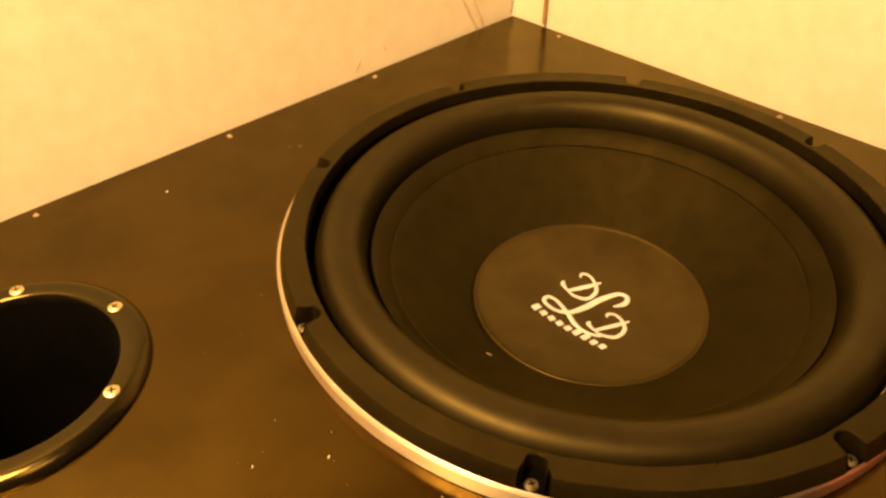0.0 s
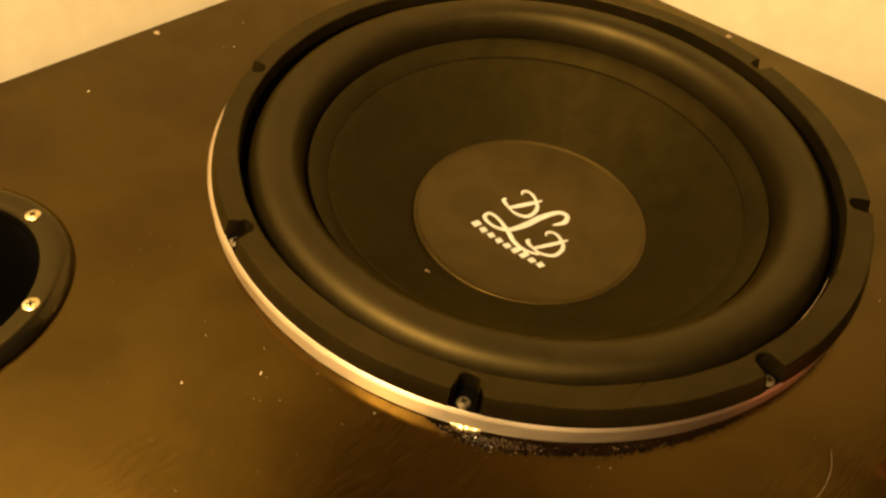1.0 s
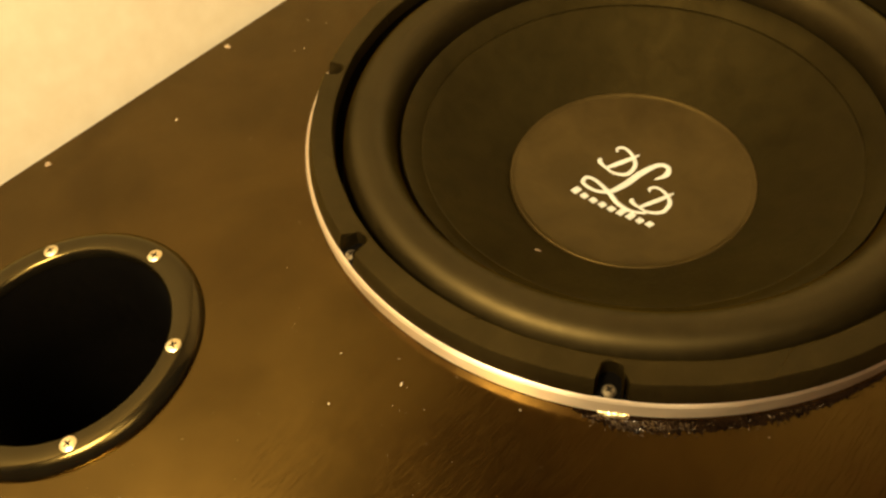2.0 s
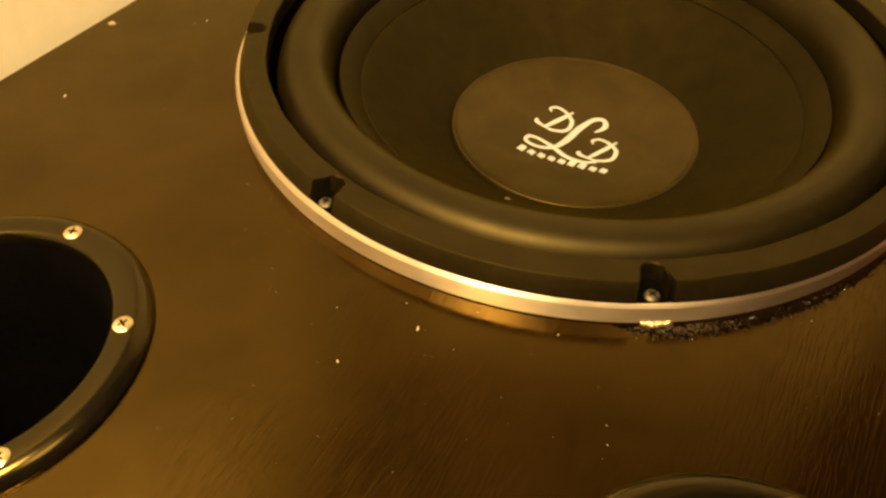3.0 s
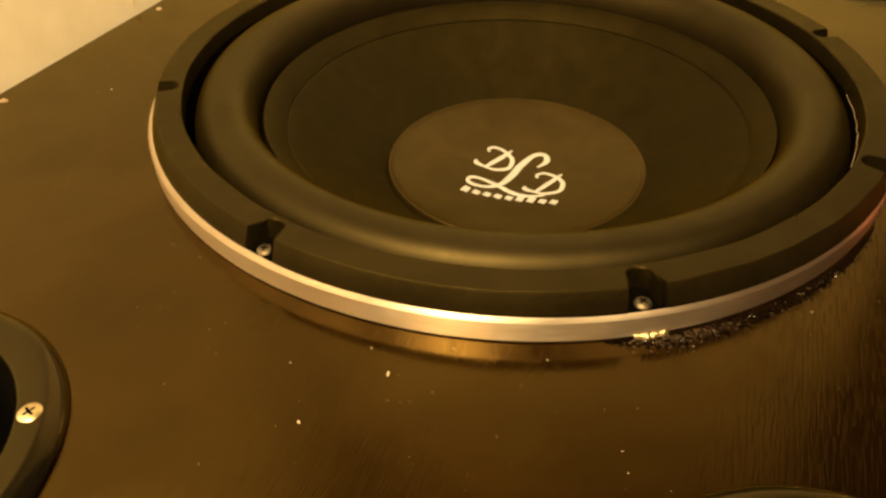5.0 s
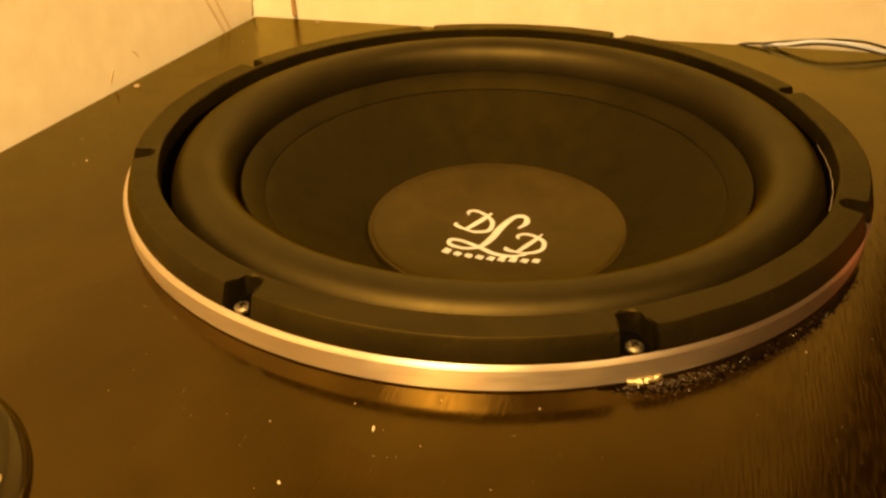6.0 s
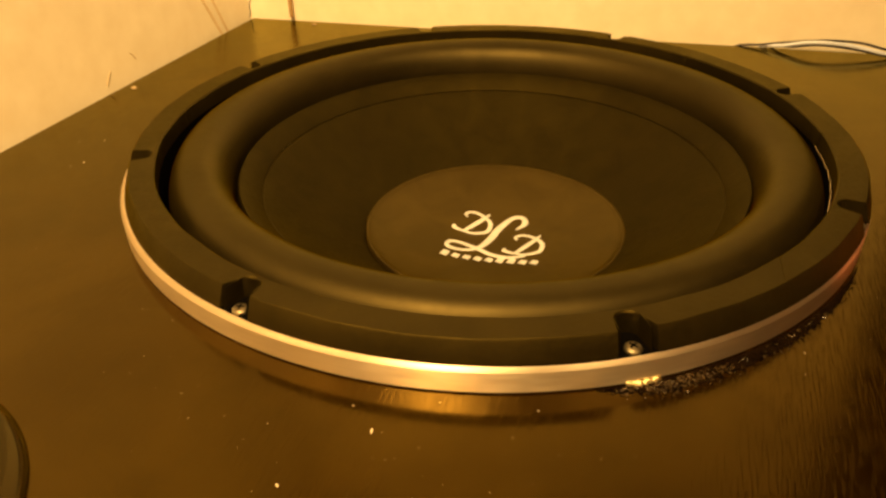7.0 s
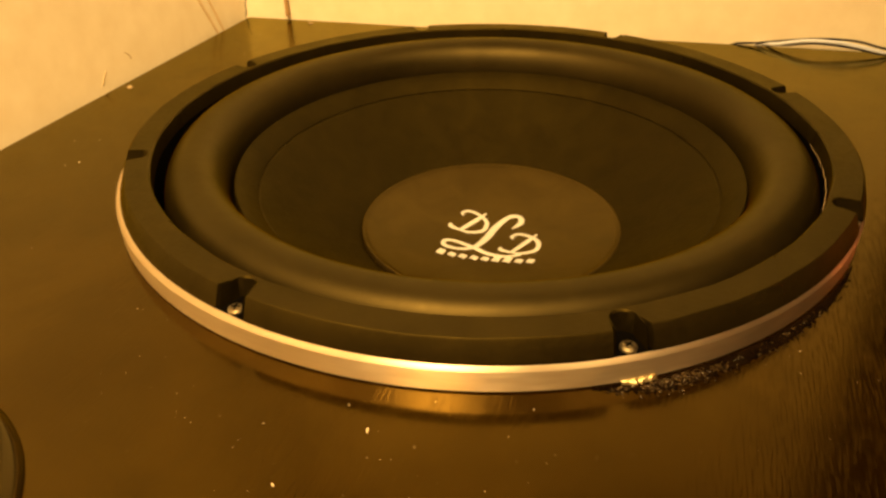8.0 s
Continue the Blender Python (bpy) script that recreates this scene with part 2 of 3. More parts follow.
def tube(name, points, radius, mat, parent=None, sides=10, taper=None):
    """A round cord through points, smoothed."""
    pts = [Vector(p) for p in points]
    path = []
    for i in range(len(pts) - 1):
        p0, p1, p2, p3 = pts[max(i - 1, 0)], pts[i], pts[i + 1], pts[min(i + 2, len(pts) - 1)]
        for k in range(8):
            t = k / 8
            path.append(0.5 * ((2 * p1) + (p2 - p0) * t + (2 * p0 - 5 * p1 + 4 * p2 - p3) * t * t + (3 * p1 - p0 - 3 * p2 + p3) * t ** 3))
    path.append(pts[-1])
    bm = bmesh.new()
    rings = []
    for i, c in enumerate(path):
        d = (path[min(i + 1, len(path) - 1)] - path[max(i - 1, 0)]).normalized()
        u = d.cross(Vector((0.13, 0.31, 0.94))).normalized()
        v = d.cross(u)
        rings.append([bm.verts.new(c + radius * (math.cos(2 * math.pi * k / sides) * u + math.sin(2 * math.pi * k / sides) * v)) for k in range(sides)])
    for a, b in zip(rings, rings[1:]):
        for k in range(sides):
            bm.faces.new((a[k], a[(k + 1) % sides], b[(k + 1) % sides], b[k]))
    bm.faces.new(rings[0]), bm.faces.new(rings[-1])
    return part(name, bm, mat, parent)


# ---------------------------------------------------------------- the plan
FLOOR, CEIL = -0.48, 1.95


def left_x(y):
    return -0.2795 + 0.1045 * y


def back_y(x):
    return 0.2405 - 0.0625 * x


BL = Vector((-0.2527, 0.2563))
BR = Vector((0.303, back_y(0.303)))
FL = Vector((left_x(-0.42), -0.42))
FR = Vector((0.236, -0.452))
GAP = 0.005
PORTS = [(-0.1695, -0.2935), (0.1334, -0.3045)]
RIM = 0.195

# ---------------------------------------------------------------- setting
def room():
    wl = Vector((-1, 0)) * GAP
    wb = Vector((0, 1)) * GAP
    dl, db = (FL - BL).normalized(), (BR - BL).normalized()
    corner = BL + wl + wb
    bm = slab(bmesh.new(), corner - db * 0.12, corner + db * 0.590, -0.12, FLOOR, CEIL)
    tagged(part("wall_north", bm, PAINT, smooth=False), "cream painted wall behind the speaker box", "wall", kind="structure")
    bm = slab(bmesh.new(), corner + dl * 2.6, corner, -0.12, FLOOR, CEIL)
    tagged(part("wall_west", bm, PAINT, smooth=False), "cream painted wall beside the speaker box, faintly stained", "wall", kind="structure")
    e = corner - dl * 1.6 + db * 0.470
    a, b, c = corner - dl * 1.6 + db * 2.6, corner + db * 2.6 + dl * 2.6, corner + dl * 2.6
    # Added unseen walls: two near black for dark reflections, two red-brown for bounce.
    for nm, p, q, lab in (("wall_added_side", corner - dl * 0.12 + db * 0.470, e, "unseen added side wall, darkened so the veneer reflects an unlit room"), ("wall_far", e - db * 0.12, a + db * 0.12, "unseen added end wall, its dark colour in place of unlit space"),
                          ("wall_east", a, b + dl * 0.12, "unseen added wall, red-brown to throw orange onto the rim"), ("wall_south", b, c, "unseen added closing wall, red-brown to throw orange onto the rim")):
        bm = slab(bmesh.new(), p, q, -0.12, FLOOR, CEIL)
        tagged(part(nm, bm, RED_BOUNCE if nm in ("wall_east", "wall_south") else UNLIT_SHADE, smooth=False), lab, "wall", kind="structure")
    for nm, z0, z1, mat, lab in (("floor", FLOOR - 0.1, FLOOR, CARPET, "brown carpeted floor under the speaker box"),
                                 ("ceiling", CEIL, CEIL + 0.1, PAINT, "plain cream painted ceiling of the room")):
        bm = bmesh.new()
        q = [corner - db * 0.12 - dl * 1.72, a + db * 0.12 - dl * 0.12, b + db * 0.12 + dl * 0.12, c - db * 0.12 + dl * 0.12]
        lo, hi = [bm.verts.new((*v, z0)) for v in q], [bm.verts.new((*v, z1)) for v in q]
        bm.faces.new(lo), bm.faces.new(hi)
        for i in range(4):
            bm.faces.new((lo[i], lo[(i + 1) % 4], hi[(i + 1) % 4], hi[i]))
        tagged(part(nm, bm, mat, smooth=False), lab, nm, kind="structure")


room()

# ---------------------------------------------------------------- speaker box


def screw_mesh(radius, height):
    """A pan head standing on z = 0."""
    return lathe([(0.0001, height * 0.98), (radius * 0.35, height), (radius * 0.75, height * 0.86), (radius * 0.97, height * 0.45), (radius, 0.0), (radius * 0.9, -0.001)], 20)


def slot_shade(screw, radius, height):
    """A raised black cross on a screw head, painting in the shade of its slots."""
    bm = bmesh.new()
    for turn in (0.3, 0.3 + math.pi / 2):
        bmesh.ops.create_cube(bm, size=1, matrix=Matrix.Translation((0, 0, height)) @ Matrix.Rotation(turn, 4, "Z") @ Matrix.Diagonal((radius * 1.0, radius * 0.22, height * 0.12, 1)))
    return part("slot_shade", bm, BLACK_PAINT_SHADE, screw, "black cross with slot shade put into its colour", smooth=False)


def speaker_box():
    box = tagged(new("speaker_box"), "large dark-veneered speaker box with wood grain, pushed into the wall corner", "speaker box")
    bm = bmesh.new()
    edges = []

    def loop(points):
        vs = [bm.verts.new((x, y, 0)) for x, y in points]
        edges.extend(bm.edges.new((vs[i], vs[(i + 1) % len(vs)])) for i in range(len(vs)))

    loop([BL, BR, FR, FL])
    for (cx, cy), r, n in [((0, 0), 0.1795, 128), (PORTS[0], 0.0605, 64), (PORTS[1], 0.0605, 64)]:
        loop([(cx + r * math.cos(2 * math.pi * k / n), cy + r * math.sin(2 * math.pi * k / n)) for k in range(n)])
    bmesh.ops.triangle_fill(bm, use_beauty=True, edges=edges)
    got = bmesh.ops.extrude_face_region(bm, geom=bm.faces[:])
    for v in got["geom"]:
        if isinstance(v, bmesh.types.BMVert):
            v.co.z = -0.019
    part("top_panel", bm, VENEER, box, smooth=False)
    inset = 0.0015
    zs = (FLOOR, -0.0195)
    for nm, p, q in (("side_panel", BL, FL), ("side_panel", FR, BR), ("front_panel", FL, FR), ("back_panel", BR, BL)):
        d = (q - p).normalized()
        a = p + d * (0.019 if "side" not in nm else inset)
        b = q - d * (0.019 if "side" not in nm else inset)
        part(nm, slab(bmesh.new(), a - Vector((d.y, -d.x)) * -inset, b - Vector((d.y, -d.x)) * -inset, 0.018, *zs), VENEER, box, smooth=False)
    return box


box = speaker_box()

# fasteners along the edges, each in a small torn pale patch
EDGE = [(left_x(y) + 0.0085, y) for y in (-0.3600, -0.2168, -0.0723, 0.0705)] + [(x, back_y(x) - 0.0085) for x in (-0.189, 0.030)]


def fastener(x, y, seed):
    rnd = random.Random(seed)
    bm = bmesh.new()
    n = 14
    ring = []
    for k in range(n):
        a = 2 * math.pi * k / n
        r = 0.0021 * rnd.uniform(0.7, 1.15)
        ring.append((r * 1.25 * math.cos(a), r * math.sin(a)))
    lo = [bm.verts.new((x + u, y + v, 0.0)) for u, v in ring]
    hi = [bm.verts.new((x + u * 0.7, y + v * 0.7, 0.0007 + rnd.uniform(0, 0.0006))) for u, v in ring]
    c = bm.verts.new((x, y, 0.0006))
    for k in range(n):
        j = (k + 1) % n
        bm.faces.new((lo[k], lo[j], hi[j], hi[k]))
        bm.faces.new((hi[k], hi[j], c))
    ob = part("screw", bm, CHIP, box, "countersunk screw under pale filler", smooth=False)
    return ob


for i, (x, y) in enumerate(EDGE):
    fastener(x, y, i)

# ---------------------------------------------------------------- bass ports


def bass_port(cx, cy, turn):
    port = tagged(new("bass_port"), "round flared bass port in glossy black plastic with six brass screws", "speaker port", group="bass ports")
    port.location = (cx, cy, 0)
    prof = [(0.0725, 0.0002), (0.0724, 0.0012), (0.0714, 0.0030), (0.0696, 0.0048), (0.0674, 0.0060), (0.0652, 0.0064), (0.0590, 0.0061), (0.0574, 0.0054), (0.0563, 0.0038), (0.0559, 0.0010), (0.0559, -0.0030), (0.0600, -0.0030), (0.0602, 0.0001)]
    part("flange", lathe(prof, 120, closed=True), GLOSS, port)
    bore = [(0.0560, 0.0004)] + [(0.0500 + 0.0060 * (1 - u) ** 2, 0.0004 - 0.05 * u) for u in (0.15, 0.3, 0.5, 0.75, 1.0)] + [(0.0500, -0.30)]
    # The bore is coloured dead black for the shade deep inside it.
    part("bore", lathe(bore, 96), BLACK_PAINT_SHADE, port, "inner tube of the port, its depth shade put into the black")
    for k in range(6):
        a = turn + k * math.pi / 3
        s = part("screw", screw_mesh(0.0041, 0.0012), BRASS, port, "brass cross-head screw")
        sharp(s)
        slot_shade(s, 0.0041, 0.0012)
        s.matrix_local = Matrix.Translation((0.0625 * math.cos(a), 0.0625 * math.sin(a), 0.0061)) @ Matrix.Rotation(k * 1.1, 4, "Z")
    return port


bass_port(*PORTS[0], math.radians(88.3))
bass_port(*PORTS[1], math.radians(86.9))

# ---------------------------------------------------------------- subwoofer
sub = tagged(new("subwoofer"), "large black subwoofer driver with bare aluminium rim, set into the box", "subwoofer")
CONE = (0.002, 0.0)
CAP_C = (0.0055, -0.0025)
METAL_TOP, GASKET_TOP = 0.0113, 0.0208


def frame_ring():
    prof = ([(0.1802, 0.0003), (RIM - 0.0005, 0.0003), (RIM, 0.0008), (RIM, METAL_TOP - 0.0017), (RIM - 0.0002, METAL_TOP - 0.0013), (RIM - 0.0013, METAL_TOP - 0.0001), (RIM - 0.0016, METAL_TOP),
             (0.1802, METAL_TOP)])
    return sharp(part("frame_ring", lathe(prof, 240, closed=True, centre=(-0.0008, -0.0002)), ALUMINIUM, sub, "satin bare aluminium frame ring"), 25)


frame_ring()
# Its dead black also stands in for shade down in the groove.
seat = lathe([(0.1790, -0.013), (0.1782, -0.013), (0.1782, METAL_TOP + 0.0004), (0.1928, METAL_TOP + 0.0004), (0.1932, METAL_TOP)], 160)
sharp(part("frame_seat", seat, BLACK_PAINT_SHADE, sub, "black painted seat under the gasket, groove shade put into its colour"))
NOTCH = [math.radians(22.5 + 45 * k + slip) for k, slip in enumerate((0.2, 0.0, 0.2, -0.1, 0.2, 0.7, 1.0, 0.2))]
R_IN, R_OUT, R_NOTCH, HALF = 0.1775, 0.1934, 0.1862, 0.0058


def gasket_outline(a0, a1):
    """Pairs of angle and outer radius along one piece of gasket, with U-shaped notches."""
    rows = []
    marks = sorted({a0, a1} | {a0 + (a1 - a0) * k / 60 for k in range(61)})
    cuts = [(c + 2 * math.pi * w) for c in NOTCH for w in (-1, 0, 1) if a0 - 0.05 < c + 2 * math.pi * w < a1 + 0.05]
    w = HALF / R_OUT
    wi = HALF / R_NOTCH
    for a in marks:
        if all(abs(a - c) > w for c in cuts):
            rows.append((a, R_OUT))
    for c in cuts:
        rows.append((c - w, R_OUT))
        for k in range(13):
            th = math.pi * k / 12
            rows.append((c - wi * math.cos(th) * 0.999, R_NOTCH - HALF * math.sin(th)))
        rows.append((c + w, R_OUT))
    # keep the sides of a notch in their order
    return sorted(rows, key=lambda q: q[0])


LEAN = (0.0030, 0.0026, 0.0034, 0.0024, 0.0031, 0.0036, 0.0027, 0.0033)


def gasket_segment(a0, a1, seed):
    """One hand-cut length of foam with slanted ends, a slightly uneven lean and a nicked inner corner."""
    lean0, lean1 = LEAN[seed], LEAN[(seed + 1) % 8]
    bm = bmesh.new()
    rings = []
    bev = 0.0007
    skew, reach = 0.075, 0.16
    for a, ro in gasket_outline(a0, a1):
        u = (a - a0) / (a1 - a0)
        lean = lean0 + (lean1 - lean0) * u if ro == R_OUT else 0.0006
        if ro == R_OUT:
            # cut flush with the rim round the sides and the back
            ro += 0.0014 * min(1.0, max(0.0, (math.sin(a) + 0.5) / 0.4))
        b = a
        top = GASKET_TOP + 0.0004 * noise.noise(Vector((3 * math.cos(b), 3 * math.sin(b), 0)))
        rin = R_IN + 0.0005 * noise.noise(Vector((8 * math.cos(b), 8 * math.sin(b), 3)))
        wob = 0.0004 * noise.noise(Vector((14 * math.cos(b), 14 * math.sin(b), 7)))
        nick = 0.0012 * max(0.0, 1 - abs(a - a0) / 0.007)
        prof = [(rin, METAL_TOP), (ro, METAL_TOP), (ro - lean + wob, top - bev), (ro - lean - bev + wob, top), (rin + bev + nick, top), (rin + nick * 0.5, top - bev - nick)]
        # the cuts run slantwise through the foam, fading out along the piece
        near = max(0.0, 1 - (a - a0) / reach) + max(0.0, 1 - (a1 - a) / reach)
        rings.append([bm.verts.new((r * math.cos(c), r * math.sin(c), z)) for r, z in prof for c in (a + skew * near * max(0.0, R_OUT - 0.004 - r) / (R_OUT - 0.004 - R_IN),)])
    for p, q in zip(rings, rings[1:]):
        for i in range(6):
            bm.faces.new((p[i], p[(i + 1) % 6], q[(i + 1) % 6], q[i]))
    bm.faces.new(rings[0]), bm.faces.new(rings[-1])
    return sharp(part("gasket_segment", bm, FOAM, sub), 30)


SEAM = [math.radians(45 * k - 1.0) for k in range(8)]
for k in range(8):
    a0, a1 = SEAM[k], SEAM[(k + 1) % 8]
    if a1 < a0:
        a1 += 2 * math.pi
    gasket_segment(a0 + 0.00012, a1 - 0.00012, k)

# surround: a half roll between frame and cone
ROLL_OUT, ROLL_IN = 0.1757, 0.1428


def surround():
    prof = [(0.1785, -0.0120), (ROLL_OUT, -0.0120)]
    n = 40
    mid, half = (ROLL_OUT + ROLL_IN) / 2, (ROLL_OUT - ROLL_IN) / 2
    for i in range(n + 1):
        c = math.cos(math.pi * i / n)
        r = mid + half * c
        prof.append((r, -0.0050 + 0.0240 * max(0.0, 1 - abs(c) ** 2.5) ** (1 / 2.2)))
    prof += [(ROLL_IN - 0.0004, -0.0085), (0.1400, -0.0090)]
    return part("surround", lathe(prof, 200, centre=(0.001, 0)), RUBBER, sub, "wide black rubber roll surround")


surround()
# a pale torn thread where the roll meets the gasket
thread = [(0.1766 * math.cos(radians(a)), 0.1766 * math.sin(radians(a)), 0.0120 + 0.0008 * math.sin(a * 1.7)) for a in range(-20, 5, 2)]
tagged(tube("torn_thread", thread, 0.0002, CHIP, sub, sides=6), "pale torn thread at the edge of the roll")


def cone():
    rim = [(0.1412, -0.0085), (0.1413, -0.0012), (0.1408, -0.0002), (0.1398, -0.0004), (0.1350, -0.0045), (0.1304, -0.0084), (0.1298, -0.0092)]
    sharp(part("cone_edge", lathe(rim, 200, centre=CONE), PAPER, sub, "flat glued edge of the cone"), 40)
    prof = [(0.1302, -0.0096), (0.1297, -0.0098), (0.1293, -0.0096)]
    for u in [0.012] + [i / 12 for i in range(1, 13)]:
        prof.append((0.1290 - 0.0510 * u, -0.0097 - 0.0347 * u - 0.0014 * math.sin(math.pi * u)))
    prof.append((0.03, -0.075))
    return part("cone", lathe(prof, 160, centre=CONE), PAPER, sub, "matt black paper cone")


cone()
CAP_R, CAP_EDGE, CAP_DIP = 0.0765, -0.0425, 0.0140


def cap_z(r):
    return CAP_EDGE - CAP_DIP * (1 - (r / CAP_R) ** 2)


def dust_cap():
    prof = [(0.0001 + CAP_R * k / 20, cap_z(CAP_R * k / 20)) for k in range(20)]
    prof += [(CAP_R - 0.0012, CAP_EDGE - 0.0002), (CAP_R - 0.0006, CAP_EDGE + 0.0004), (CAP_R + 0.0001, CAP_EDGE + 0.0004), (CAP_R + 0.0005, CAP_EDGE - 0.0004), (CAP_R + 0.0006, CAP_EDGE - 0.0035)]
    return part("dust_cap", lathe(prof, 128, centre=CAP_C), CAP, sub, "dark satin dished dust cap")


cap = dust_cap()


def stroke(name, points, parent):
    """A painted ribbon of changing width laid on the dished cap; points are (x, y, width)."""
    pts = []
    for i in range(len(points) - 1):
        p0, p1, p2, p3 = [np.array(points[max(0, min(len(points) - 1, i + k))], float) for k in (-1, 0, 1, 2)]
        for k in range(8):
            t = k / 8
            pts.append(0.5 * ((2 * p1) + (p2 - p0) * t + (2 * p0 - 5 * p1 + 4 * p2 - p3) * t * t + (3 * p1 - p0 - 3 * p2 + p3) * t ** 3))
    pts.append(np.array(points[-1], float))
    bm = bmesh.new()
    rows = []
    for i, p in enumerate(pts):
        d = pts[min(i + 1, len(pts) - 1)][:2] - pts[max(i - 1, 0)][:2]
        d = d / (np.linalg.norm(d) + 1e-9)
        w = max(p[2], 0.0004) / 2
        row = []
        for s, lift in ((-1, 0.0001), (-0.8, 0.0005), (0.8, 0.0005), (1, 0.0001)):
            x, y = p[0] - d[1] * w * s, p[1] + d[0] * w * s
            row.append(bm.verts.new((x, y, cap_z(math.hypot(x - CAP_C[0], y - CAP_C[1])) + lift)))
        rows.append(row)
    for a, b in zip(rows, rows[1:]):
        for k in range(3):
            bm.faces.new((a[k], b[k], b[k + 1], a[k + 1]))
    return part(name, bm, WHITE_INK, parent, "white painted flourish")


def crescent(cx, cy, s):
    """A small flourish: a slanted stem inside an open bow."""
    f = lambda *q: [(cx + x * s, cy + y * s, w * s) for x, y, w in q]
    stroke("emblem", f((-0.006, 0.0075, 0.001), (-0.0075, 0.0105, 0.002), (-0.0035, 0.013, 0.0018), (0.003, 0.0105, 0.0022), (0.0085, 0.004, 0.0028), (0.0075, -0.005, 0.0028), (0.000, -0.0085, 0.002), (-0.006, -0.0075, 0.0016), (-0.012, -0.005, 0.003), (-0.0125, -0.0025, 0.002)), cap)
    stroke("emblem", f((0.007, 0.0125, 0.0012), (0.003, 0.0065, 0.003), (-0.002, -0.001, 0.0032), (-0.006, -0.0072, 0.002)), cap)


def emblem():
    crescent(-0.0080, 0.0125, 1.04)
    crescent(0.0260, -0.0080, 1.04)
    stroke("emblem", [(0.0174, 0.0113, 0.001), (0.0223, 0.0180, 0.0038), (0.0206, 0.0242, 0.0030), (0.0138, 0.0232, 0.0034), (0.0070, 0.0118, 0.0046), (0.0029, -0.0010, 0.0046), (-0.0028, -0.0124, 0.0032),
                      (-0.0112, -0.0170, 0.0024), (-0.0205, -0.0155, 0.0030), (-0.0210, -0.0098, 0.0026), (-0.0143, -0.0088, 0.0024), (-0.0028, -0.0134, 0.0034), (0.0065, -0.0191, 0.0034), (0.0169, -0.0211, 0.0026), (0.0258, -0.0185, 0.0018)], cap)
    # the line of small lettering below, as plain slanted bars
    for k in range(9):
        x = -0.0210 + k * 0.0066
        tall = 0.0056 if k in (0, 5, 6) else 0.0040
        y = -0.0250 - 0.0002 * k
        stroke("emblem_bar", [(x - 0.0009, y - 0.0026, 0.0044), (x + 0.0008, y - 0.0026 + tall * 1.12, 0.0044)], cap)


emblem()

# frame screws, one in each notch
for k, a in enumerate(NOTCH):
    s = sharp(part("screw", screw_mesh(0.0033, 0.0019), ZINC, sub, "dull zinc pan-head frame screw"))
    slot_shade(s, 0.0033, 0.0019)
    s.matrix_local = Matrix.Translation((0.1900 * math.cos(a), 0.1900 * math.sin(a), METAL_TOP + 0.0004)) @ Matrix.Rotation(k * 0.9, 4, "Z")

# ---------------------------------------------------------------- wires and cords


def cable(name, points, radius, mat, label):
    return tagged(tube(name, points, radius, mat), label, "cable", group="cables at the wall")


def wire(*run):
    """Points beside the back edge of the box: along it, behind it, above it."""
    return [(x, back_y(x) + d, z) for x, d, z in run]


cable("cable", wire((0.155, 0.0035, -0.04), (0.164, 0.003, -0.008), (0.1698, 0.002, 0.0000), (0.1851, -0.001, 0.0026), (0.1998, -0.004, 0.0058), (0.2270, -0.0090, 0.0106), (0.2524, -0.0090, 0.0104), (0.2696, -0.0090, 0.0068), (0.2766, -0.0063, 0.0048), (0.2826, -0.0010, 0.0014), (0.2866, 0.0030, -0.0030), (0.2886, 0.0035, -0.2000)), 0.0009, WIRE_BLACK, "thin black speaker wire arching over the box edge")
cable("cable", wire((0.176, 0.0035, -0.04), (0.184, 0.003, -0.006), (0.1885, 0.0005, 0.0013), (0.1998, -0.006, 0.0042), (0.2190, -0.0100, 0.0089), (0.2406, -0.0100, 0.0087), (0.2551, -0.0100, 0.0066), (0.2702, -0.0100, 0.0037), (0.2772, -0.0070, 0.0017), (0.2832, -0.0010, 0.0014), (0.2872, 0.0030, -0.0030), (0.2892, 0.0035, -0.2000)), 0.0015, WIRE_WHITE, "thin white speaker wire arching over the box edge")
cable("cable", wire((0.184, 0.0035, -0.04), (0.192, 0.003, -0.006), (0.1960, 0.0005, 0.0012), (0.2075, -0.007, 0.0042), (0.2247, -0.0105, 0.0073), (0.2482, -0.0105, 0.0059), (0.2705, -0.0105, 0.0021), (0.2775, -0.0073, 0.0015), (0.2835, -0.0010, 0.0014), (0.2875, 0.0030, -0.0030), (0.2895, 0.0035, -0.2000)), 0.0009, WIRE_BLACK, "black speaker wire lying beside the white one")
cable("cable", [(-0.214, back_y(-0.214) + 0.0005, z) for z in (0.9, 0.5, 0.2, 0.1, 0.05, 0.02, 0.003)], 0.0019, WIRE_BROWN, "thin brown cord hanging down the wall behind the box")

# ---------------------------------------------------------------- pink cloth


def pink_cloth():
    bm = bmesh.new()
    bmesh.ops.create_icosphere(bm, subdivisions=6, radius=1)
    for v in bm.verts:
        n = v.co.normalized()
        p = Vector((n.x * 0.015, n.y * 0.031, n.z * 0.010))
        lobes = abs(noise.noise(p * 95 + Vector((3, 1, 2)))) * 0.012 + noise.noise(p * 240) * 0.0035 + noise.noise(p * 700) * 0.0012
        p += n * (lobes - 0.002)
        v.co = (0.2575 + p.x, -0.047 + p.y, max(0.0004, 0.0095 + p.z))
    return tagged(part("plush_cloth", bm, PINK), "crumpled pink plush cloth lying on the box edge", "cloth")


pink_cloth()

